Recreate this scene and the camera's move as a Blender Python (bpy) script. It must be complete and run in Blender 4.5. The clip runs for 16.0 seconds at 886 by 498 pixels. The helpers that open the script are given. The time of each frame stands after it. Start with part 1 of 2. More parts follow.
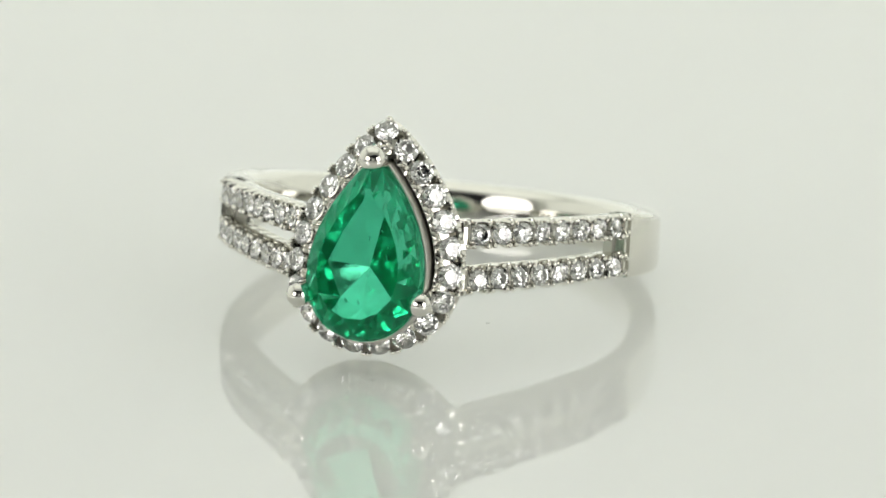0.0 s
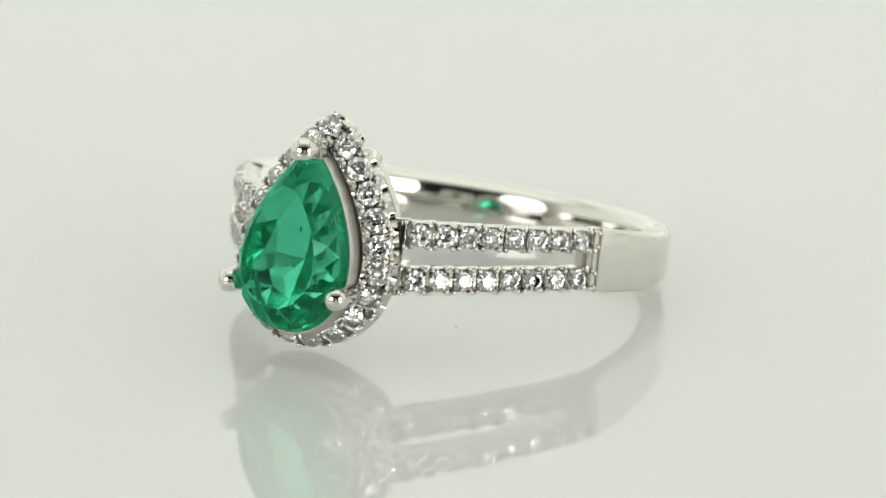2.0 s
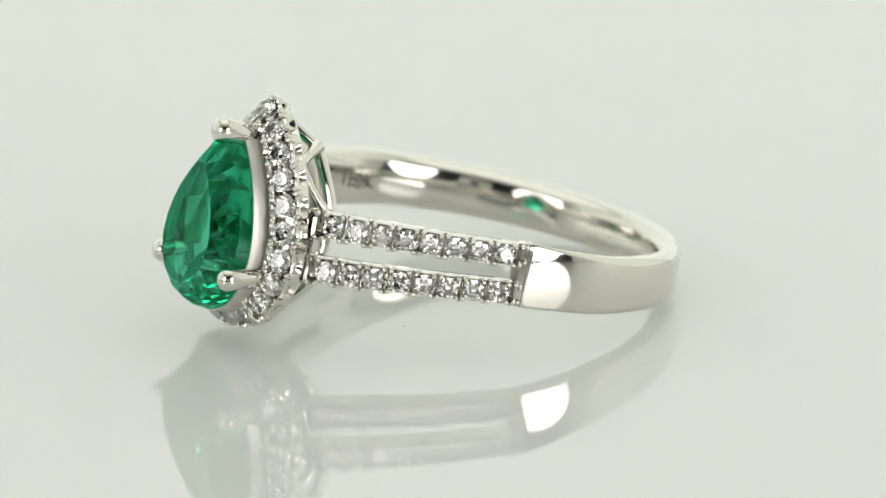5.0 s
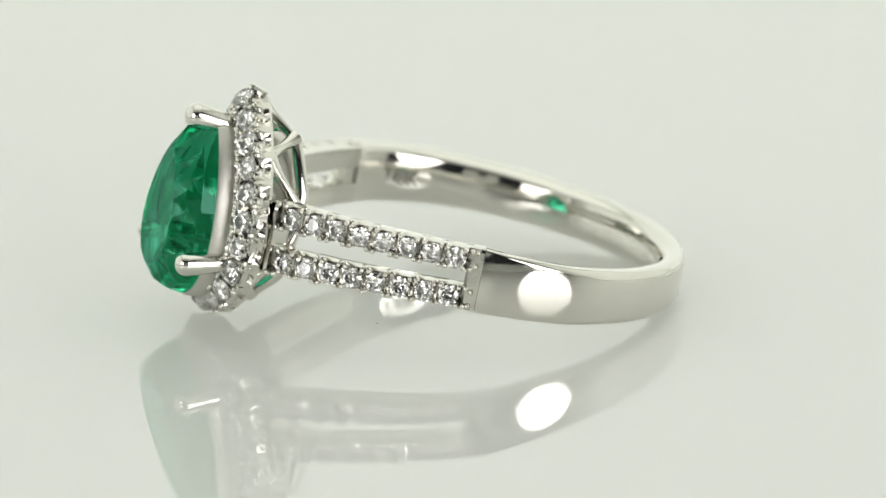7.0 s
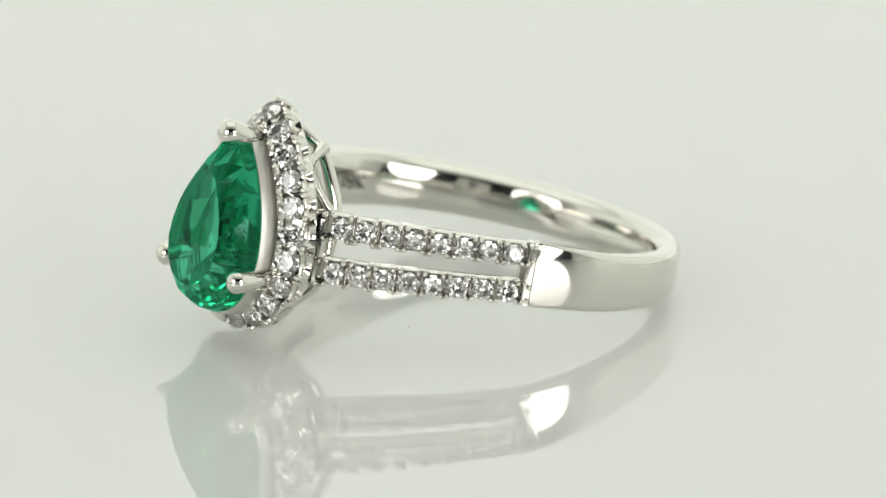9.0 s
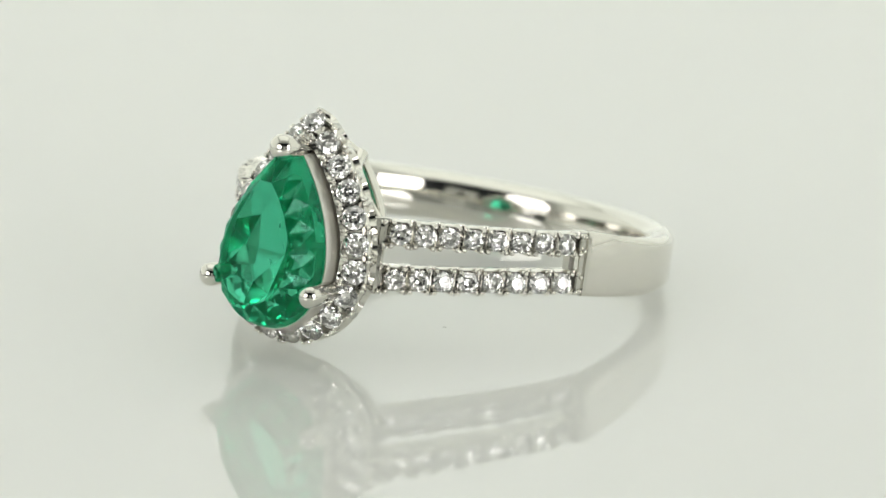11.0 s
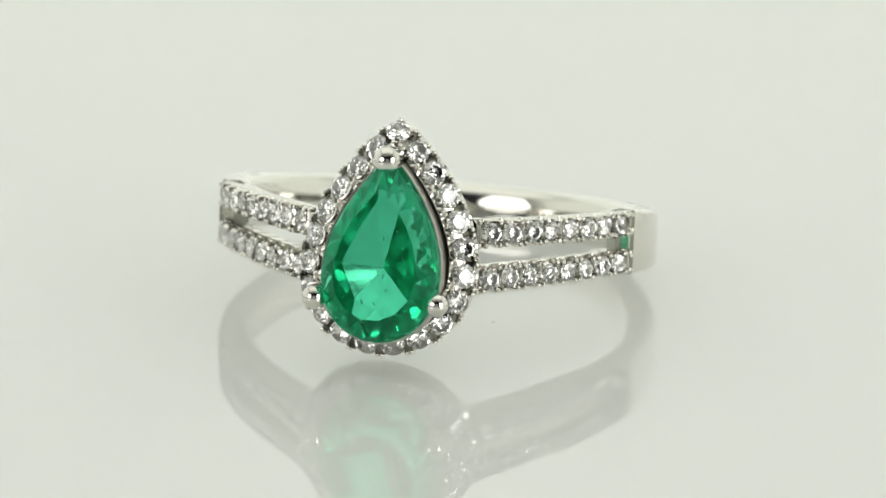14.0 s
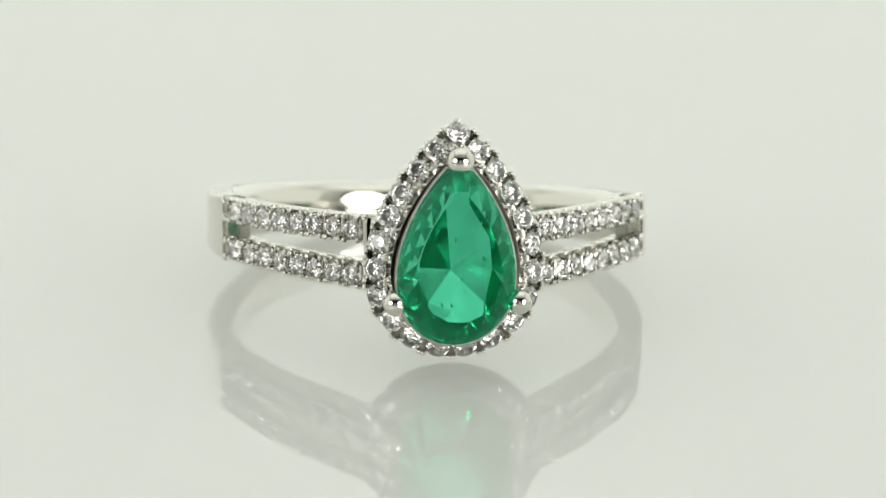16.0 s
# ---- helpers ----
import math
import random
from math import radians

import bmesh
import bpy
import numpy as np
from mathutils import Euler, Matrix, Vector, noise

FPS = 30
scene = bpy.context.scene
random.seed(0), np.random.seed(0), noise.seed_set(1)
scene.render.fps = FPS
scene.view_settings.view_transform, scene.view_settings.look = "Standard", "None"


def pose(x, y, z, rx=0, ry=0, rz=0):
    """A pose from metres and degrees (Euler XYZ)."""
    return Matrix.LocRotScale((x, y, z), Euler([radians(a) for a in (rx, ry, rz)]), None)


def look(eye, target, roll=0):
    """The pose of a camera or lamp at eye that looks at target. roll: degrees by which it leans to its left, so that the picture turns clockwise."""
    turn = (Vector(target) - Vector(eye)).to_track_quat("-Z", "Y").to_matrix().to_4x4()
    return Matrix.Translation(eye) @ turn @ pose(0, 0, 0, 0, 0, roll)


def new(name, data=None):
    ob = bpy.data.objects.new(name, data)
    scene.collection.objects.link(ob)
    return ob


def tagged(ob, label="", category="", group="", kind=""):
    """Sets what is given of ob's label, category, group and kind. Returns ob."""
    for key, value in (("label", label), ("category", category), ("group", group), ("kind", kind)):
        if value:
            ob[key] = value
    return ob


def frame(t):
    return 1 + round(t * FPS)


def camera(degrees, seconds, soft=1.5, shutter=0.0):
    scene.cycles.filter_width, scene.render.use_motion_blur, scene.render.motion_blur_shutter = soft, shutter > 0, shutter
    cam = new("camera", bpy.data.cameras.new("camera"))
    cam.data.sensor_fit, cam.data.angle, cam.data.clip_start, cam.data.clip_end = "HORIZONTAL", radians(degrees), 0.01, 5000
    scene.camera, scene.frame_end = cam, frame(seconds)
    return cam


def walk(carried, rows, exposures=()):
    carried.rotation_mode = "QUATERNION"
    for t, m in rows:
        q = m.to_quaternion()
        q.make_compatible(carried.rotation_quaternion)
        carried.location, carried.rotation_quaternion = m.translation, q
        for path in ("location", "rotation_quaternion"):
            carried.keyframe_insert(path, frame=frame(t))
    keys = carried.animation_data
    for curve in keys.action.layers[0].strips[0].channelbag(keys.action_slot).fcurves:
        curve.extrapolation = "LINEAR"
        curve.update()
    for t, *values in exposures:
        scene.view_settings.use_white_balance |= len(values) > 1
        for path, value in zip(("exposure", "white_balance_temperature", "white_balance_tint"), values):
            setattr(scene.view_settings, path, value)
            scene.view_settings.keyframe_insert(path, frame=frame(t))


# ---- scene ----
from math import sin, cos, pi

MM = 0.001

# ---- camera: a long lens that stands still before the turntable ----
cam = camera(7.0, 16.0, soft=1.4)
EYE = pose(0.00000, -0.35251, 0.10395, 73.927, -0.763, 0.096)
cam.data.dof.use_dof, cam.data.dof.focus_distance, cam.data.dof.aperture_fstop = True, 0.357, 58.0
walk(cam, [(0.0, EYE), (16.0, EYE)])

# ---- light: a white tent with added fill lamps, and two lamp boxes at the front ----
world = bpy.data.worlds.new("world")
world.use_nodes = True
world.node_tree.nodes["Background"].inputs["Color"].default_value = (0.9, 0.95, 1.0, 1)
world.node_tree.nodes["Background"].inputs["Strength"].default_value = 0.02
scene.world = world


def area_lamp(name, eye, target, w, h, watts, colour, shape="RECTANGLE"):
    data = bpy.data.lights.new(name, "AREA")
    data.shape, data.size, data.size_y = shape, w, h
    data.energy, data.color = watts, colour
    ob = new(name, data)
    ob.matrix_world = look(eye, target)
    return ob


# added fills along ceiling and walls stand in for light through the tent fabric
area_lamp("ceiling_fill", (0, 0.06, 0.395), (0, 0.0600001, 0), 0.50, 0.40, 0.345, (0.98, 1.0, 0.955))
area_lamp("back_wall_fill", (0, 0.355, 0.19), (0, 0, 0.19), 0.62, 0.40, 0.32, (0.96, 1.0, 0.965))
area_lamp("side_wall_fill_west", (-0.319, 0.12, 0.19), (0, 0.12, 0.19), 0.44, 0.38, 0.145, (0.98, 1.0, 0.955))
area_lamp("side_wall_fill_east", (0.319, 0.12, 0.19), (0, 0.12, 0.19), 0.44, 0.38, 0.145, (0.98, 1.0, 0.955))
area_lamp("softbox_light_west", (-0.205, -0.220, 0.095), (0, -0.005, 0.01), 0.19, 0.16, 0.24, (1.0, 0.98, 0.95), "ELLIPSE")
area_lamp("softbox_light_east", (0.198, -0.228, 0.080), (0, -0.005, 0.01), 0.165, 0.165, 0.34, (1.0, 0.98, 0.95), "ELLIPSE")
scene.view_settings.exposure = 0.0


# ---- materials ----
def material(name, colour, rough=0.5, metal=0.0, **extra):
    m = bpy.data.materials.new(name)
    m.use_nodes = True
    b = m.node_tree.nodes["Principled BSDF"]
    b.inputs["Base Color"].default_value = (*colour, 1)
    b.inputs["Roughness"].default_value = rough
    b.inputs["Metallic"].default_value = metal
    for key, value in extra.items():
        b.inputs[key.replace("_", " ")].default_value = value
    return m


def link(m, a, b):
    m.node_tree.links.new(a, b)


def noise_ramp(m, scale, stops, detail=4.0):
    """A noise in object space through a colour ramp."""
    nodes = m.node_tree.nodes
    tc, tex, ramp = nodes.new("ShaderNodeTexCoord"), nodes.new("ShaderNodeTexNoise"), nodes.new("ShaderNodeValToRGB")
    tex.inputs["Scale"].default_value, tex.inputs["Detail"].default_value = scale, detail
    link(m, tc.outputs["Object"], tex.inputs["Vector"])
    link(m, tex.outputs["Fac"], ramp.inputs["Fac"])
    for k, (at, c) in enumerate(stops):
        el = ramp.color_ramp.elements[k] if k < 2 else ramp.color_ramp.elements.new(at)
        el.position, el.color = at, (*c, 1)
    return tex, ramp


def bump(m, tex, strength, distance):
    n = m.node_tree.nodes.new("ShaderNodeBump")
    n.inputs["Strength"].default_value, n.inputs["Distance"].default_value = strength, distance
    link(m, tex.outputs["Fac"], n.inputs["Height"])
    link(m, n.outputs["Normal"], m.node_tree.nodes["Principled BSDF"].inputs["Normal"])


def gold_material(name, colour, rough_lo, rough_hi, relief):
    m = material(name, colour, rough_lo, 1.0)
    tex, ramp = noise_ramp(m, 700.0, [(0.3, (rough_lo,) * 3), (0.75, (rough_hi,) * 3)])
    link(m, ramp.outputs["Color"], m.node_tree.nodes["Principled BSDF"].inputs["Roughness"])
    bump(m, tex, relief, 0.00003)
    return m


GOLD = gold_material("polished_white_gold", (0.72, 0.705, 0.655), 0.05, 0.12, 0.06)
GOLD_CUT = gold_material("cut_white_gold", (0.73, 0.715, 0.665), 0.07, 0.20, 0.3)
GOLD_SATIN = gold_material("satin_white_gold", (0.68, 0.665, 0.62), 0.35, 0.5, 0.4)
GOLD_MARK = material("engraved_gold", (0.22, 0.215, 0.20), 0.5, 1.0)


def gem(name, colour, ior, rough=0.0):
    m = bpy.data.materials.new(name)
    m.use_nodes = True
    nodes = m.node_tree.nodes
    nodes.remove(nodes["Principled BSDF"])
    g = nodes.new("ShaderNodeBsdfGlass")
    g.inputs["Color"].default_value, g.inputs["IOR"].default_value = (*colour, 1), ior
    g.inputs["Roughness"].default_value = rough
    link(m, g.outputs["BSDF"], nodes["Material Output"].inputs["Surface"])
    return m, g


DIAMOND, _ = gem("diamond", (0.995, 0.995, 0.99), 2.42)
EMERALD, eg = gem("emerald", (0.315, 0.84, 0.67), 1.58, 0.04)

# fine clouds inside the emerald scatter part of the light
en = EMERALD.node_tree.nodes
cloud, scatter, both = en.new("ShaderNodeTexNoise"), en.new("ShaderNodeBsdfTranslucent"), en.new("ShaderNodeMixShader")
ctc, cramp = en.new("ShaderNodeTexCoord"), en.new("ShaderNodeMapRange")
cloud.inputs["Scale"].default_value, cloud.inputs["Detail"].default_value = 600.0, 6.0
scatter.inputs["Color"].default_value = (0.10, 0.72, 0.42, 1)
cramp.inputs["From Min"].default_value, cramp.inputs["From Max"].default_value = 0.35, 0.75
cramp.inputs["To Min"].default_value, cramp.inputs["To Max"].default_value = 0.02, 0.20
link(EMERALD, ctc.outputs["Object"], cloud.inputs["Vector"])
wavy, ripple = en.new("ShaderNodeBump"), en.new("ShaderNodeTexNoise")
ripple.inputs["Scale"].default_value, ripple.inputs["Detail"].default_value = 900.0, 4.0
wavy.inputs["Strength"].default_value, wavy.inputs["Distance"].default_value = 0.10, 0.0001
link(EMERALD, ctc.outputs["Object"], ripple.inputs["Vector"])
link(EMERALD, ripple.outputs["Fac"], wavy.inputs["Height"])
link(EMERALD, wavy.outputs["Normal"], eg.inputs["Normal"])
link(EMERALD, cloud.outputs["Fac"], cramp.inputs["Value"])
link(EMERALD, cramp.outputs["Result"], both.inputs["Fac"])
link(EMERALD, eg.outputs["BSDF"], both.inputs[1])
link(EMERALD, scatter.outputs["BSDF"], both.inputs[2])
link(EMERALD, both.outputs["Shader"], en["Material Output"].inputs["Surface"])

VEIL = material("emerald_veil", (0.45, 0.80, 0.64), 0.5, 0.0, Transmission_Weight=0.5, IOR=1.50)

ACRYLIC = material("white_acrylic", (0.84, 0.855, 0.80), 0.004, 0.0, IOR=1.47, Subsurface_Weight=1.0, Subsurface_Scale=0.03, Subsurface_Radius=(1.0, 1.0, 0.95))
TENT = material("tent_fabric", (0.86, 0.87, 0.83), 0.9)
tex, ramp = noise_ramp(TENT, 900.0, [(0.35, (0.83, 0.84, 0.80)), (0.7, (0.88, 0.89, 0.85))])
link(TENT, ramp.outputs["Color"], TENT.node_tree.nodes["Principled BSDF"].inputs["Base Color"])
bump(TENT, tex, 0.3, 0.0003)
CARD = material("grey_card", (0.68, 0.68, 0.65), 0.8)
BLACK = material("black_plastic", (0.015, 0.015, 0.016), 0.5)
BASE = material("white_plastic", (0.82, 0.83, 0.79), 0.4)
SPECK = material("dust", (0.50, 0.51, 0.47), 0.8)


# ---- mesh helpers (lengths in millimetres) ----
def part(name, bm, mat, parent=None, label="", smooth=False):
    me = bpy.data.meshes.new(name)
    bmesh.ops.scale(bm, vec=(MM, MM, MM), verts=bm.verts)
    bmesh.ops.recalc_face_normals(bm, faces=bm.faces)
    bm.to_mesh(me)
    bm.free()
    me.materials.append(mat)
    if smooth:
        me.shade_smooth()
        me.set_sharp_from_angle(angle=radians(38))
    ob = new(name, me)
    ob.parent = parent
    return tagged(ob, label)


def loft(bm, sections, closed=False):
    """Skins sections (lists of points, each a closed loop); closed joins the last to the first, else both ends are capped."""
    rows = [[bm.verts.new(q) for q in sec] for sec in sections]
    n, k = len(rows), len(rows[0])
    for i in range(n if closed else n - 1):
        a, b = rows[i], rows[(i + 1) % n]
        for j in range(k):
            bm.faces.new((a[j], a[(j + 1) % k], b[(j + 1) % k], b[j]))
    if not closed:
        bm.faces.new(rows[0][::-1])
        bm.faces.new(rows[-1])
    return bm


def rounded(w, h, rad, steps=3):
    """The outline of a rounded rectangle round (0, 0)."""
    out = []
    for cx, cy, a0 in ((w / 2 - rad, h / 2 - rad, 0), (-w / 2 + rad, h / 2 - rad, 90), (-w / 2 + rad, -h / 2 + rad, 180), (w / 2 - rad, -h / 2 + rad, 270)):
        for i in range(steps + 1):
            a = radians(a0 + 90 * i / steps)
            out.append((cx + rad * cos(a), cy + rad * sin(a)))
    return out


def tube(bm, path, radius, sides=8):
    """A round rod along a path of points; radius may be a list."""
    secs = []
    for i, q in enumerate(path):
        q = Vector(q)
        d = (Vector(path[min(i + 1, len(path) - 1)]) - Vector(path[max(i - 1, 0)])).normalized()
        u = d.orthogonal().normalized() if i == 0 else (u - d * u.dot(d)).normalized()
        v = d.cross(u)
        r = radius[i] if isinstance(radius, (list, tuple)) else radius
        secs.append([q + (u * cos(2 * pi * j / sides) + v * sin(2 * pi * j / sides)) * r for j in range(sides)])
    return loft(bm, secs)


# ---- the studio: turntable, tent, lamp boxes ----
def disc(r, z0, z1, bevel, sides=160):
    bm = bmesh.new()
    prof = [(r - bevel, z1), (r, z1 - bevel), (r, z0)]
    rows = [[bm.verts.new((q * cos(2 * pi * j / sides), q * sin(2 * pi * j / sides), z)) for j in range(sides)] for q, z in prof]
    bm.faces.new(rows[0])
    for a, b in zip(rows, rows[1:]):
        for j in range(sides):
            bm.faces.new((a[j], b[j], b[(j + 1) % sides], a[(j + 1) % sides]))
    bm.faces.new(rows[-1][::-1])
    return bm


turntable = tagged(new("turntable"), "glossy white acrylic turntable plate, turning slowly under the ring", "turntable")
part("plate", disc(150.0, -12.0, 0.0, 0.8), ACRYLIC, turntable)
bm = bmesh.new()
bmesh.ops.create_icosphere(bm, subdivisions=2, radius=1.0, matrix=Matrix.Translation((4.59, -3.68, 0.01)) @ Matrix.Diagonal((0.11, 0.06, 0.025, 1)))
part("dust_speck", bm, SPECK, turntable, "tiny grey speck of dust on the plate", True)
# added out of sight, white so that light leaking through the plate is returned
part("backing_disc", disc(120.0, -30.0, -12.2, 2.0, 96), BASE, turntable, "unseen white disc added under the plate")


def slab(name, x0, x1, y0, y1, z0, z1, mat, label):
    bm = bmesh.new()
    loft(bm, [[(x0, y0, z), (x1, y0, z), (x1, y1, z), (x0, y1, z)] for z in (z0, z1)])
    return tagged(part(name, bm, mat, None, label), kind="structure")


slab("floor", -330, 330, -472, 370, -36, -30, TENT, "white fabric floor of the light tent")
slab("wall_north", -330, 330, 360, 366, -30, 400, TENT, "white fabric back wall of the light tent")
slab("wall_west", -330, -324, -205, 360, -30, 400, TENT, "white fabric side wall of the light tent")
slab("wall_east", 324, 330, -205, 360, -30, 400, TENT, "white fabric side wall of the light tent")
slab("ceiling", -330, 330, -360, 372, 400, 406, TENT, "white fabric ceiling of the light tent")
slab("wall_south_low", -324, 324, -472, -466, -30, 20, TENT, "white front flap of the light tent under its opening")


def softbox(eye, target, w, h):
    box = tagged(new("softbox"), "round black lamp box with a bright front beside the tent", "lamp", "lamp boxes")
    bm = bmesh.new()
    loft(bm, [[(x * a, y * a, z) for x, y in rounded(w + 8, h + 8, min(w, h) / 2 - 1, 10)] for a, z in ((0.45, 60), (0.9, 30), (1.0, 2), (1.0, 1))])
    part("housing", bm, BLACK, box)
    box.matrix_world = look(eye, target)
    return box


softbox((-0.2052, -0.2202, 0.0951), (0, -0.005, 0.01), 190, 160)
softbox((0.1982, -0.2282, 0.0801), (0, -0.005, 0.01), 165, 165)


def lens_card():
    """A grey card with a dark lens hole, behind the point of view; an unseen stand-in for the camera that the metal
    mirrors.
    """
    card = tagged(new("camera_stand_in"), "plain grey card with a round dark lens hole, standing in for the camera", "card")
    bm = bmesh.new()
    loft(bm, [[(x, -400 + y, z + 105) for x, z in rounded(150, 110, 6)] for y in (0, -3)])
    part("card", bm, CARD, card)
    bm = bmesh.new()
    loft(bm, [[(x, y, z) for x, y in ((-40, -403), (40, -403), (40, -400), (-40, -400))] for z in (-30, 52)])
    part("foot", bm, CARD, card)
    bm = bmesh.new()
    loft(bm, [[(22 * cos(a * pi / 16), y, 105 + 22 * sin(a * pi / 16)) for a in range(32)] for y in (-404, -398)])
    part("lens_hole", bm, BLACK, card, "round black lens opening", True)


lens_card()

# ---- the ring; its own space: hoop axis z, head towards -y ----
ring = tagged(new("gemstone_ring"), "white gold ring with pear-cut emerald and diamond halo on turntable", "ring")

HOOP_Y, HOOP_IN = 2.23, 9.55
HOOP_TILT, PIVOT_Y, PIVOT_Z = radians(0.6), -1.4, -0.18
HOOP_ROLL, HOOP_TWIST = 0.008, 0.019
OUTER = ((0, 14.3), (14, 13.25), (22.5, 12.50), (32, 11.75), (43, 11.28), (54, 11.08), (64.5, 11.14), (72, 11.24), (85, 11.24), (110, 11.16), (145, 11.0), (180, 11.0))


def outer(ang):
    """The hoop's outer radius: it rises from the plain band towards the head."""
    a = abs(((ang + 180) % 360) - 180)
    return float(np.interp(a, [q[0] for q in OUTER], [q[1] for q in OUTER]))


def smooth_outer(ang):
    return sum(outer(ang + d) * w for d, w in ((-6, 1), (-3, 2), (0, 3), (3, 2), (6, 1))) / 9


def hoop(ang, r, z):
    """A point of the hoop: ang in degrees from the head round to +x."""
    a = radians(ang)
    x, y = r * sin(a), HOOP_Y - r * cos(a) - PIVOT_Y
    z -= max(0.0, -y - 0.3) * 0.074      # the split bars lean down to the head
    z -= x * (HOOP_ROLL + HOOP_TWIST * min(1.0, max(0.0, y / 5.0)))      # the plain band is a little out of true
    return Vector((x, PIVOT_Y + y * cos(HOOP_TILT) - z * sin(HOOP_TILT), PIVOT_Z + y * sin(HOOP_TILT) + z * cos(HOOP_TILT)))


def half_width(ang):
    """Half of the band's height, widest at the joints, narrower at the back."""
    a = min(1.0, abs(180 - ang) / 110.0)
    return 1.29 + 0.36 * a * a


JOINT = 72.5
# plain polished part of the hoop
bm = bmesh.new()
secs = []
for i in range(111):
    ang = JOINT + (360 - 2 * JOINT) * i / 110
    hw, ro = half_width(ang), smooth_outer(ang)
    sec = []
    away = min(1.0, min(ang - JOINT, 360 - JOINT - ang) / 35)
    for u, v in rounded(ro - HOOP_IN, 2 * hw, 0.13 + 0.33 * away, 7):
        r = (ro + HOOP_IN) / 2 + u
        bow = 1 - (v / hw) ** 2
        f = u / (ro - HOOP_IN) + 0.5
        r += f * (0.20 * bow - 0.14) + (1 - f) * (0.30 - 0.30 * bow)
        sec.append(hoop(ang, r, v * (0.90 + 0.10 * f)))
    secs.append(sec)
part("shank", loft(bm, secs), GOLD, ring, "plain polished white gold band", True)


def brilliant(rad):
    """A round brilliant: table up (+z), girdle at z = 0."""
    bm = bmesh.new()
    tab = [bm.verts.new((0.56 * rad * cos(pi / 8 + k * pi / 4), 0.56 * rad * sin(pi / 8 + k * pi / 4), 0.30 * rad)) for k in range(8)]
    mid = [bm.verts.new((0.80 * rad * cos(k * pi / 4), 0.80 * rad * sin(k * pi / 4), 0.17 * rad)) for k in range(8)]
    gir = [bm.verts.new((rad * cos(k * pi / 8), rad * sin(k * pi / 8), 0)) for k in range(16)]
    low = [bm.verts.new((rad * cos(k * pi / 8), rad * sin(k * pi / 8), -0.05 * rad)) for k in range(16)]
    pav = [bm.verts.new((0.42 * rad * cos(pi / 8 + k * pi / 4), 0.42 * rad * sin(pi / 8 + k * pi / 4), -0.52 * rad)) for k in range(8)]
    cul = bm.verts.new((0, 0, -0.86 * rad))
    f = bm.faces.new
    f(tab)
    for k in range(8):
        a, b = k, (k + 1) % 8
        f((tab[k], mid[b], tab[b]))
        f((mid[k], gir[2 * k], gir[2 * k + 1]))
        f((mid[b], gir[2 * k + 1], gir[(2 * k + 2) % 16]))
        f((tab[k], mid[k], gir[2 * k + 1], mid[b]))
        f((pav[k], low[2 * k], low[2 * k + 1]))
        f((pav[k], low[2 * k + 1], low[(2 * k + 2) % 16]))
        f((pav[k], low[(2 * k + 2) % 16], pav[b]))
        f((pav[k], pav[b], cul))
    for k in range(16):
        f((gir[k], low[k], low[(k + 1) % 16], gir[(k + 1) % 16]))
    return bm


def mesh_of(name, bm, mat, smooth=False):
    """A mesh to be shared by alike pieces."""
    ob = part(name, bm, mat, None, "", smooth)
    me = ob.data
    bpy.data.objects.remove(ob)
    return me


def bead_mesh(rad):
    """A raised bead with a tapered root below it."""
    bm = bmesh.new()
    secs = []
    for z, q in ((-4.2, 0.75), (-2.0, 0.95), (-0.3, 1.0), (0.35, 0.88), (0.75, 0.55), (0.92, 0.22)):
        secs.append([(q * rad * cos(2 * pi * j / 7), q * rad * sin(2 * pi * j / 7), z * rad) for j in range(7)])
    return loft(bm, secs)


def set_piece(name, me, parent, at, normal, along, spin=0.0):
    """A shared piece with its z along normal, in the ring's millimetres."""
    n = Vector(normal).normalized()
    x = (Vector(along) - n * n.dot(Vector(along))).normalized()
    m = Matrix((x, n.cross(x), n)).transposed().to_4x4()
    m = Matrix.Translation(Vector(at) * MM) @ m @ Matrix.Rotation(spin, 4, "Z")
    ob = new(name, me)
    ob.parent, ob.matrix_basis = parent, m
    return ob


random.seed(5)
STONE_BAR = mesh_of("bar_stone", brilliant(0.53), DIAMOND)
STONE_HALO = mesh_of("halo_stone", brilliant(0.615), DIAMOND)
BEAD_BAR = mesh_of("bar_bead", bead_mesh(0.15), GOLD, True)
BEAD_HALO = mesh_of("halo_bead", bead_mesh(0.20), GOLD, True)

# split, stone-set part of the hoop: two bars a side
BAR_T = 1.44


def bar_z(ang):
    """The bars' distance from the middle plane: they close in a little towards the joint."""
    return 1.14 - 0.19 * min(1.0, max(0.0, (ang - 20) / 47))


def bar_half(ang):
    """Half of a bar's height: a little slimmer at the joint."""
    return 0.78 - 0.13 * min(1.0, max(0.0, (ang - 20) / 47))


def bar_radius(ang):
    return smooth_outer(ang) - 0.05


def bar_normal(side, ang):
    """Outward from the bar, square to its run."""
    t = hoop(side * (ang + 1), bar_radius(ang + 1), 0) - hoop(side * (ang - 1), bar_radius(ang - 1), 0)
    up = hoop(0, 1, 1) - hoop(0, 1, 0)
    n = t.cross(up).normalized() * side
    return n if n.dot(hoop(side * ang, 11, 0) - hoop(side * ang, 10, 0)) > 0 else -n


def bar_stops(a0, a1, count):
    """Angles at even distance along a bar."""
    fine = [a0 + (a1 - a0) * i / 400 for i in range(401)]
    run = [0.0]
    for a, b in zip(fine, fine[1:]):
        run.append(run[-1] + (hoop(b, bar_radius(b), 0) - hoop(a, bar_radius(a), 0)).length)
    return [float(np.interp(run[-1] * k / (count - 1), run, fine)) for k in range(count)]


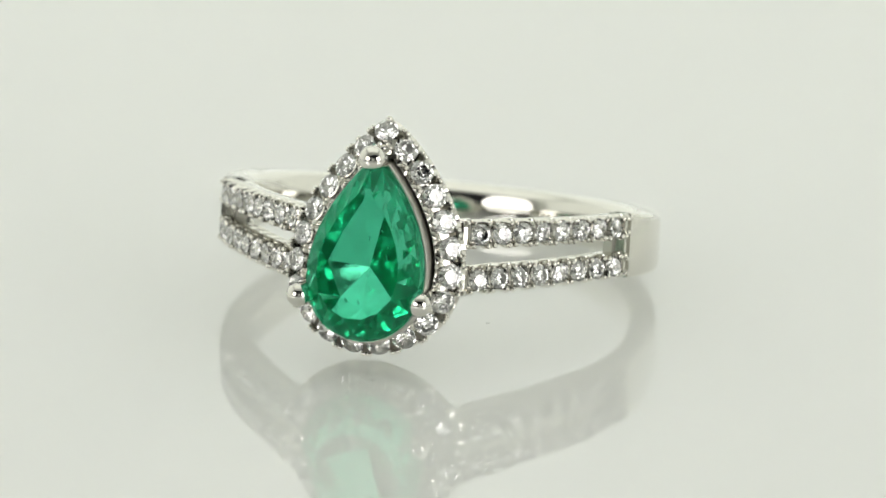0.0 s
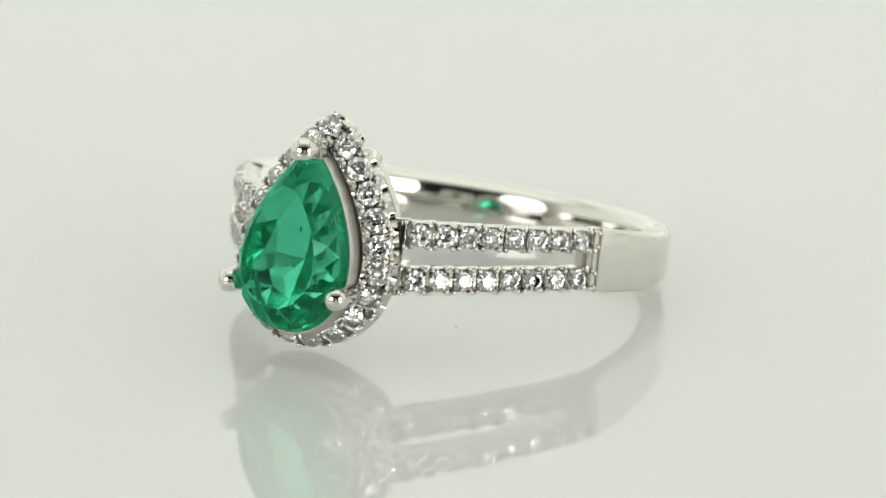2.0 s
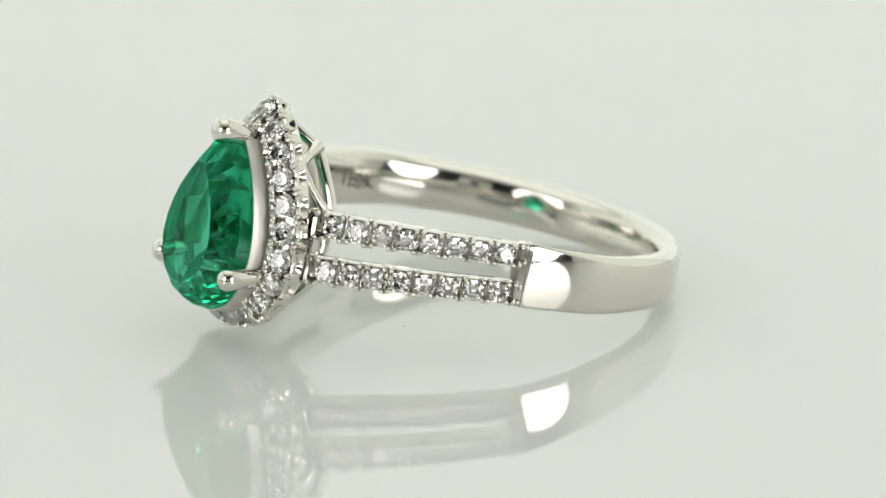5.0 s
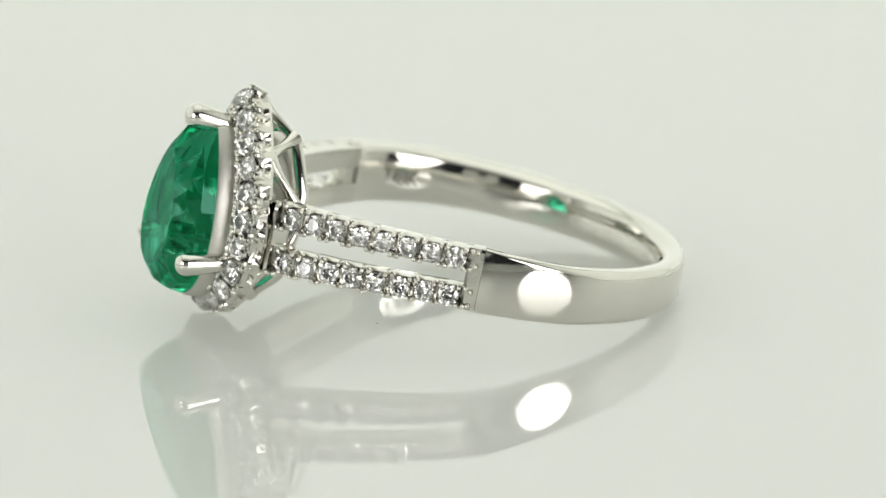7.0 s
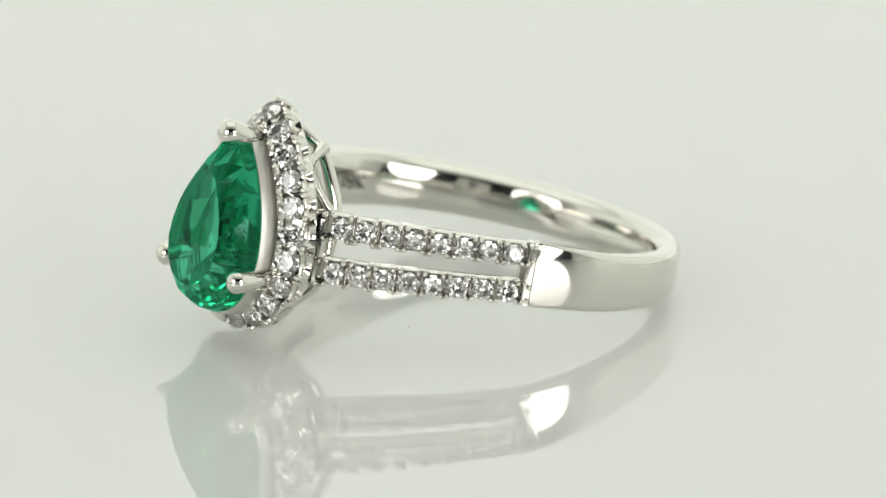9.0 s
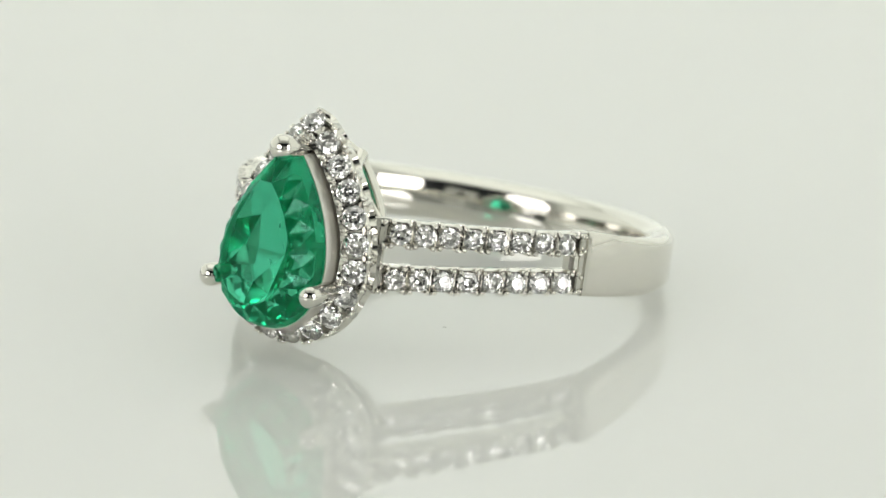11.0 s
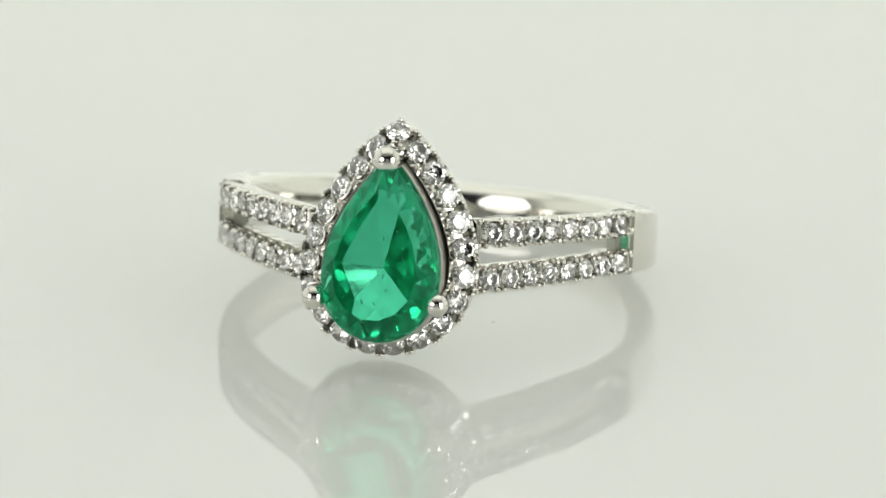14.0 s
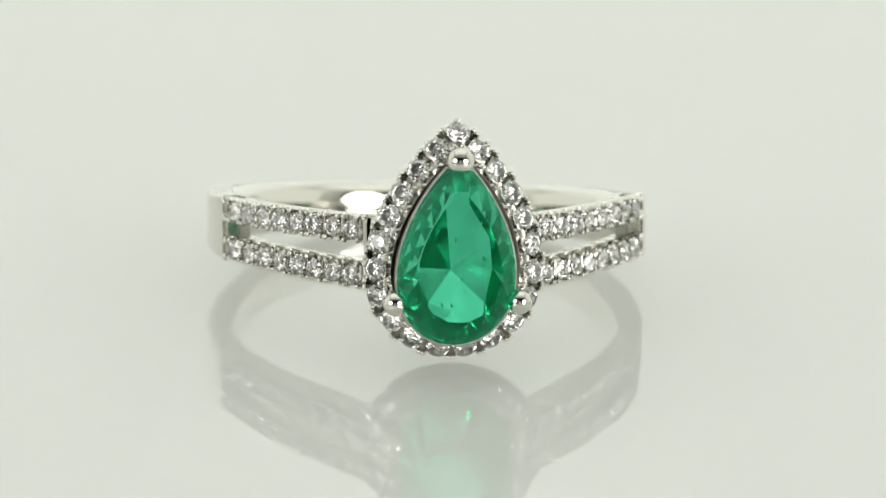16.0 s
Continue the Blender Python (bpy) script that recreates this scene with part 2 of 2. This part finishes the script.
STOPS = bar_stops(20.2, 68.4, 17)      # odd ones are stones, even ones the gaps between


def bar_section(phase):
    """A bar across its run: depth along the normal, share of the half height. phase: 0 beside a stone, 1 in a gap between two."""
    edge, lip, bed = -0.52 + 0.46 * phase, -0.34 + 0.28 * phase, -0.66 - 0.30 * phase
    tooth, rim = 0.84 + 0.18 * phase, 0.82 + 0.14 * phase
    return ((-BAR_T, -0.80), (-BAR_T, 0.80), (-1.0, 0.84), (edge - 0.22, tooth), (edge, rim), (lip, 0.76), (bed, 0.60),
            (bed, -0.60), (lip, -0.76), (edge, -rim), (edge - 0.22, -tooth), (-1.0, -0.84))


for side in (1, -1):
    for up in (1, -1):
        bm = bmesh.new()
        secs = []
        for i in range(161):
            ang = 14 + (72.0 - 14) * i / 160
            n = bar_normal(side, ang)
            k = float(np.interp(ang, STOPS, range(17)))
            phase = (0.5 + 0.5 * cos(pi * k)) ** 1.6
            secs.append([hoop(side * ang, bar_radius(ang), bar_z(ang) * up + v * bar_half(ang)) + n * u for u, v in bar_section(phase)])
        bar = part("pave_bar", loft(bm, secs), GOLD_CUT, ring, "narrow white gold bar set with eight small diamonds", True)
        for k, ang in enumerate(STOPS):
            n = bar_normal(side, ang)
            if k % 2:
                tip = n + Vector((random.uniform(-1, 1), random.uniform(-1, 1), random.uniform(-1, 1))) * 0.17
                set_piece("diamond", STONE_BAR, bar, hoop(side * ang, bar_radius(ang), bar_z(ang) * up) + n * 0.05, tip, (0, 0, 1), random.uniform(0, pi))
                continue
            for edge in (1, -1):
                for da in (-0.85, 0.85):
                    at = hoop(side * (ang + da), bar_radius(ang + da), bar_z(ang) * up + edge * (bar_half(ang) - 0.20 + random.uniform(-0.02, 0.02)))
                    set_piece("bead", BEAD_BAR, bar, at + n * random.uniform(0.06, 0.13), n, (0, 0, 1), random.uniform(0, 1))

    # closed end of the slot, joint plates and collar by the head
    def arc_block(name, a0, a1, t0, t1, hz, rad, mat, steps=6, label=""):
        bm = bmesh.new()
        secs = []
        for i in range(steps + 1):
            a = a0 + (a1 - a0) * i / steps
            n = bar_normal(side, a)
            secs.append([hoop(side * a, bar_radius(a), v * 2 * hz) + n * ((t0 + t1) / 2 + u * (t1 - t0)) for u, v in rounded(1, 1, rad, 2)])
        return part(name, loft(bm, secs), mat, ring, label, True)

    arc_block("slot_end", 68.3, 71.9, -1.20, -0.62, 0.60, 0.10, GOLD_SATIN)
    core = arc_block("joint_core", 69.2, 72.4, -1.05, -0.05, 1.58, 0.06, GOLD_CUT)
    for v in (-1.36, -0.66, 0.66, 1.36):
        set_piece("bead", BEAD_BAR, core, hoop(side * 70.55, bar_radius(70.55), v), bar_normal(side, 70.55), (0, 0, 1), random.uniform(0, 1))
    arc_block("joint_plate", 69.45, 69.9, -1.05, 0.0, 1.56, 0.10, GOLD)
    arc_block("joint_plate", 71.3, 72.3, -1.05, 0.06, 1.62, 0.10, GOLD)
    arc_block("collar", 16.6, 17.5, -1.5, 0.16, 1.80, 0.10, GOLD)
    arc_block("collar", 18.5, 19.3, -1.5, 0.14, 1.80, 0.10, GOLD)
    arc_block("shoulder", 11.0, 15.6, -1.7, -0.35, 1.35, 0.12, GOLD_CUT)


# ---- the head ----
def pear(f, half_w, top, bottom, power=0.75):
    """A pear outline, f from 0 (the tip, up) round by +x to 1; gives x, z. The head leans a little to +x."""
    a = 2 * pi * f
    b = a if a <= pi else 2 * pi - a
    x = sin(b) * max(sin(b / 2), 0) ** power
    x *= half_w / 0.8125 * (1 if a <= pi else -1)
    mid, h = (top + bottom) / 2, (top - bottom) / 2
    z = mid + h * cos(a)
    return x + 0.09 + 0.035 * z, z


def pear_line(half_w, top, bottom, count, power=0.75, start=0.0):
    """Points at even spacing along a pear outline, with outward normals."""
    fine = [Vector(pear(i / 4000, half_w, top, bottom, power)) for i in range(4001)]
    run = [0.0]
    for a, b in zip(fine, fine[1:]):
        run.append(run[-1] + (b - a).length)
    out, j = [], 0
    for k in range(count):
        s = (start + k) / count * run[-1]
        j = next(q for q in range(j, 4001) if run[q] >= s - 1e-9)
        d = fine[min(j + 6, 4000)] - fine[max(j - 6, 0)]
        if j < 6:
            d = Vector((1, 0))
        d.normalize()
        out.append((fine[j], Vector((-d.y, d.x)), d))
    return out


HALO = dict(half_w=3.88, top=5.12, bottom=-5.38)
HALO_Y = -11.42
HALO_SLOPE = radians(36)


def halo_section(phase):
    """The halo's channel across its run: depth under its face and outward distance. phase as in the bars."""
    edge, bed = 0.46 - 0.44 * phase, 0.62 + 0.06 * phase
    return ((edge + 0.16, 0.78), (edge + 0.03, 0.75), (edge * 0.7, 0.66), (edge * 0.6, 0.56), (bed, 0.34), (bed, -0.34), (edge * 0.4, -0.48), (edge * 0.4, -0.70), (0.10, -0.78))


def halo_point(q, n, depth, o):
    """A point of the halo's sloping channel: depth under its face, o across it outward."""
    c, s_ = cos(HALO_SLOPE), sin(HALO_SLOPE)
    k = n * (o * c - depth * s_)
    return Vector((q.x + k.x, HALO_Y + o * s_ + depth * c, q.y + k.y))


def halo_normal(n):
    return Vector((n.x * sin(HALO_SLOPE), -cos(HALO_SLOPE), n.y * sin(HALO_SLOPE)))


N_HALO = 21
line = pear_line(**HALO, count=12 * N_HALO)
bm = bmesh.new()
secs = []
for k, (q, n, d) in enumerate(line):
    phase = (0.5 - 0.5 * cos(2 * pi * k / 12)) ** 1.2
    sec = [halo_point(q, n, depth, o) for depth, o in halo_section(phase)]
    for y, o in ((0.16, -1.0), (0.5, -1.05), (1.28, -0.70), (1.28, 0.38), (1.1, 0.50)):
        sec.append(Vector((q.x + n.x * o, HALO_Y + y, q.y + n.y * o)))
    secs.append(sec)
halo = part("halo", loft(bm, secs, True), GOLD_CUT, ring, "pear-shaped white gold halo set with small round diamonds", True)
for q, n, d in pear_line(**HALO, count=N_HALO):
    tip = halo_normal(n) + Vector((random.uniform(-1, 1), random.uniform(-1, 1), random.uniform(-1, 1))) * 0.11
    set_piece("diamond", STONE_HALO, halo, halo_point(q, n, -0.05, 0.02), tip, (d.x, 0, d.y), random.uniform(0, pi))
for q, n, d in pear_line(**HALO, count=N_HALO, start=0.5):
    for o in (0.63, -0.52):
        for e in ((-0.1, 0.1) if o < 0 else (-0.13, 0.13)):
            side = Vector((d.x, 0, d.y)) * e
            axis = Vector((n.x * 0.35, -1, n.y * 0.35)) if o > 0 else halo_normal(n)
            set_piece("bead", BEAD_BAR, halo, halo_point(q, n, -0.05, o) + side, axis, (d.x, 0, d.y), random.uniform(0, 1))
top = pear_line(**HALO, count=60)
for k in (57, 3):
    q, n, d = top[k]
    set_piece("bead", BEAD_HALO, halo, halo_point(q, n, -0.06, 0.6), (n.x * 0.35, -1, n.y * 0.35), (d.x, 0, d.y))
set_piece("bead", BEAD_HALO, halo, halo_point(*top[0][:2], -0.06, 0.66), (0, -1, 0.35), (1, 0, 0))

# open gallery behind the halo: a rail that leaves the halo at its tip and heel and falls back to the shank, with forked struts
RAIL = dict(half_w=2.95, top=4.75, bottom=-5.1)
RAIL_Y = -8.0


def rail_point(q):
    rise = float(np.interp(min(RAIL["top"] - q.y, 0.6 * (q.y - RAIL["bottom"])), (0.0, 1.2, 4.2), (0.0, 0.72, 1.0)))
    back = HALO_Y + 1.35
    return Vector((q.x, back + (RAIL_Y - back) * rise, q.y))


bm = bmesh.new()
secs = []
for q, n, d in pear_line(**RAIL, count=90):
    o = rail_point(q)
    secs.append([(o.x + n.x * u * 0.50, o.y + v * 0.58, o.z + n.y * u * 0.50) for u, v in rounded(1, 1, 0.3, 2)])
gallery = part("gallery_rail", loft(bm, secs, True), GOLD, ring, "", True)
upper = pear_line(half_w=3.6, top=4.95, bottom=-5.3, count=80)
lower = pear_line(**RAIL, count=80)
for k, ends in ((9, (5, 17)), (28, (23, 33)), (52, (47, 57)), (71, (63, 75)), (40, (36, 44))):
    for e in ends:
        bm = bmesh.new()
        p0 = upper[k]
        q0, q1 = Vector((p0[0].x, HALO_Y + 1.15, p0[0].y)), rail_point(lower[e][0])
        out = Vector((p0[1].x, 0, p0[1].y)) * 0.08
        tube(bm, [q0.lerp(q1, t) + out * sin(pi * t) for t in (0, 0.2, 0.4, 0.6, 0.8, 1)], [0.55, 0.40, 0.28, 0.26, 0.32, 0.46], 10)
        part("strut", bm, GOLD, gallery, "", True)

# low inner wall of the gallery
bm = bmesh.new()
secs = []
for q, n, d in pear_line(half_w=2.35, top=3.5, bottom=-4.2, count=72):
    secs.append([(q.x + n.x * u * 0.24, -8.95 + v * 1.3, q.y + n.y * u * 0.24) for u, v in rounded(1, 1, 0.2, 2)])
part("gallery_wall", loft(bm, secs, True), GOLD_SATIN, ring, "", True)

# basket rail under the emerald
STONE = dict(half_w=2.93, top=4.0, bottom=-5.22)
bm = bmesh.new()
secs = [[(q.x + n.x * (u * 0.28 - 0.06), -11.55 + v * 2.0, q.y + n.y * (u * 0.28 - 0.06)) for u, v in rounded(1, 1, 0.2, 2)] for q, n, d in pear_line(**STONE, count=90)]
part("basket_wall", loft(bm, secs, True), GOLD_SATIN, ring, "thin satin wall under the emerald", True)

# the emerald
GIRDLE_Y, TABLE_Y, CULET_Y = -12.58, -14.5, -9.5
bm = bmesh.new()
N = 18
STONE_RNG = random.Random(11)


def level(half_w, top, bottom, y, count, start=0.0, uneven=0.0):
    """One ring of corners of the stone, with the small unevenness of a hand cut."""
    out = []
    for q, n, d in pear_line(half_w, top, bottom, count, 0.75, start):
        u, v, w = (STONE_RNG.uniform(-uneven, uneven) for _ in range(3))
        out.append(bm.verts.new((q.x - 0.03 + u, y + v, q.y + w)))
    return out


g0 = level(2.93, 4.02, -5.22, GIRDLE_Y, 2 * N)
g1 = level(2.93, 4.02, -5.22, GIRDLE_Y + 0.30, 2 * N)
cl = level(2.87, 3.82, -5.08, GIRDLE_Y - 0.70, 2 * N)
cm = level(2.58, 3.30, -4.72, GIRDLE_Y - 1.38, N, 0.0, 0.02)
tb = level(2.06, 2.45, -4.0, TABLE_Y, N, 0.5)
p1 = level(1.95, 2.23, -3.72, GIRDLE_Y + 1.65, 9, 0.5, 0.20)
cu = bm.verts.new((-0.15, CULET_Y, -1.6))
bm.faces.new(tb)
for k in range(N):
    b = (k + 1) % N
    e, o, e2 = 2 * k, 2 * k + 1, (2 * k + 2) % (2 * N)
    bm.faces.new((tb[k - 1], cm[k], tb[k]))
    bm.faces.new((tb[k], cm[k], cl[o]))
    bm.faces.new((tb[k], cl[o], cm[b]))
    bm.faces.new((cm[k], cl[e], cl[o]))
    bm.faces.new((cm[b], cl[o], cl[e2]))
for k in range(9):
    for j in range(4):
        bm.faces.new((p1[k], g1[4 * k + j], g1[(4 * k + j + 1) % 36]))
    bm.faces.new((p1[k], g1[(4 * k + 4) % 36], p1[(k + 1) % 9]))
    bm.faces.new((p1[k], p1[(k + 1) % 9], cu))
for k in range(2 * N):
    j = (k + 1) % (2 * N)
    bm.faces.new((g0[k], g1[k], g1[j], g0[j]))
    bm.faces.new((cl[k], g0[k], g0[j], cl[j]))
emerald = part("emerald", bm, EMERALD, ring, "faceted pear-cut green emerald")

# pale veils and small crystals inside the emerald
for k in range(10):
    bm = bmesh.new()
    bmesh.ops.create_icosphere(bm, subdivisions=2, radius=1.0)
    size = STONE_RNG.uniform(0.05, 0.16)
    for v in bm.verts:
        v.co *= 1 + 0.55 * noise.noise(v.co * 1.7 + Vector((7.3 * k, 0, 0)))
    spin = Euler([STONE_RNG.uniform(0, 3) for _ in range(3)]).to_matrix().to_4x4()
    at = (STONE_RNG.uniform(-1.3, 1.3), STONE_RNG.uniform(-13.4, -11.2), STONE_RNG.uniform(-3.6, 0.8))
    bmesh.ops.transform(bm, matrix=Matrix.Translation(at) @ spin @ Matrix.Diagonal((size, size * 0.6, 0.03, 1)), verts=bm.verts)
    part("inclusion", bm, VEIL, emerald, "pale cloudy veil inside the stone", True)

# three round-tipped prongs
for x, z, bx, bz, ball in ((0.17, 3.86, 0.15, 3.35, 0.66), (-3.12, -3.08, -2.7, -2.62, 0.59), (3.02, -3.08, 2.62, -2.62, 0.59)):
    bm = bmesh.new()
    tip, root = Vector((x, -13.65, z)), Vector((bx, -9.9, bz))
    run = (tip - root).normalized()
    path, rads = [root, root.lerp(tip, 0.4), root.lerp(tip, 0.75), tip], [ball * 0.84, ball * 0.89, ball * 0.94, ball]
    for t in (20, 40, 60, 80, 88):
        path.append(tip + run * 0.5 * sin(radians(t)))
        rads.append(ball * cos(radians(t)))
    tube(bm, path, rads, 20)
    part("prong", bm, GOLD, ring, "polished prong with a round ball tip", True)

# carat mark on the inside of the hoop
mark = bpy.data.curves.new("carat_mark", "FONT")
mark.body, mark.size, mark.align_x, mark.align_y, mark.extrude = "18K", 0.00115, "CENTER", "CENTER", 0.00001
mark.materials.append(GOLD_MARK)
mk = new("carat_mark", mark)
mk.parent = ring
MARK_ANG = 272.0
at = hoop(MARK_ANG, HOOP_IN - 0.02, -0.08)
nrm = (hoop(MARK_ANG, 9, 0) - hoop(MARK_ANG, 10, 0)).normalized()
upv = (hoop(MARK_ANG, 9, 1) - hoop(MARK_ANG, 9, 0)).normalized()
mk.matrix_basis = Matrix.Translation(at * MM) @ Matrix((upv.cross(nrm), upv, nrm)).transposed().to_4x4()
tagged(mk, "small engraved carat mark")

# ---- what moves: the plate turns back and forth with the ring on it ----
TURN = ((0.0, -20.13), (1.0, -28.55), (2.0, -37.05), (3.0, -45.5), (4.0, -54.0), (5.0, -62.45), (6.0, -70.9), (6.5, -75.12), (6.82, -77.7),
        (7.0, -76.30), (7.5, -72.06), (8.0, -67.9), (8.5, -63.86), (9.0, -59.9), (10.0, -51.2), (11.0, -42.6), (12.0, -33.8), (13.0, -25.3), (14.0, -16.8), (15.0, -8.45), (16.0, -0.05))


def motions():
    rest = pose(0.11 * MM, 0.09 * MM, 3.81 * MM) @ pose(0, 0, 0, 0, 0, 5.90) @ pose(0, 0, 0, -11.99)
    at = sorted({round(k * 0.5, 2) for k in range(33)} | {6.7, 6.77, 6.83, 6.87, 6.93})
    table_rows, ring_rows = [], []
    for t in at:
        a = float(np.interp(t, [q[0] for q in TURN], [q[1] for q in TURN]))
        table_rows.append((t, pose(0, 0, 0, 0, 0, a)))
        ring_rows.append((t, pose(0, 0, 0, 0, 0, a) @ rest))
    walk(turntable, table_rows)
    walk(ring, ring_rows)


motions()
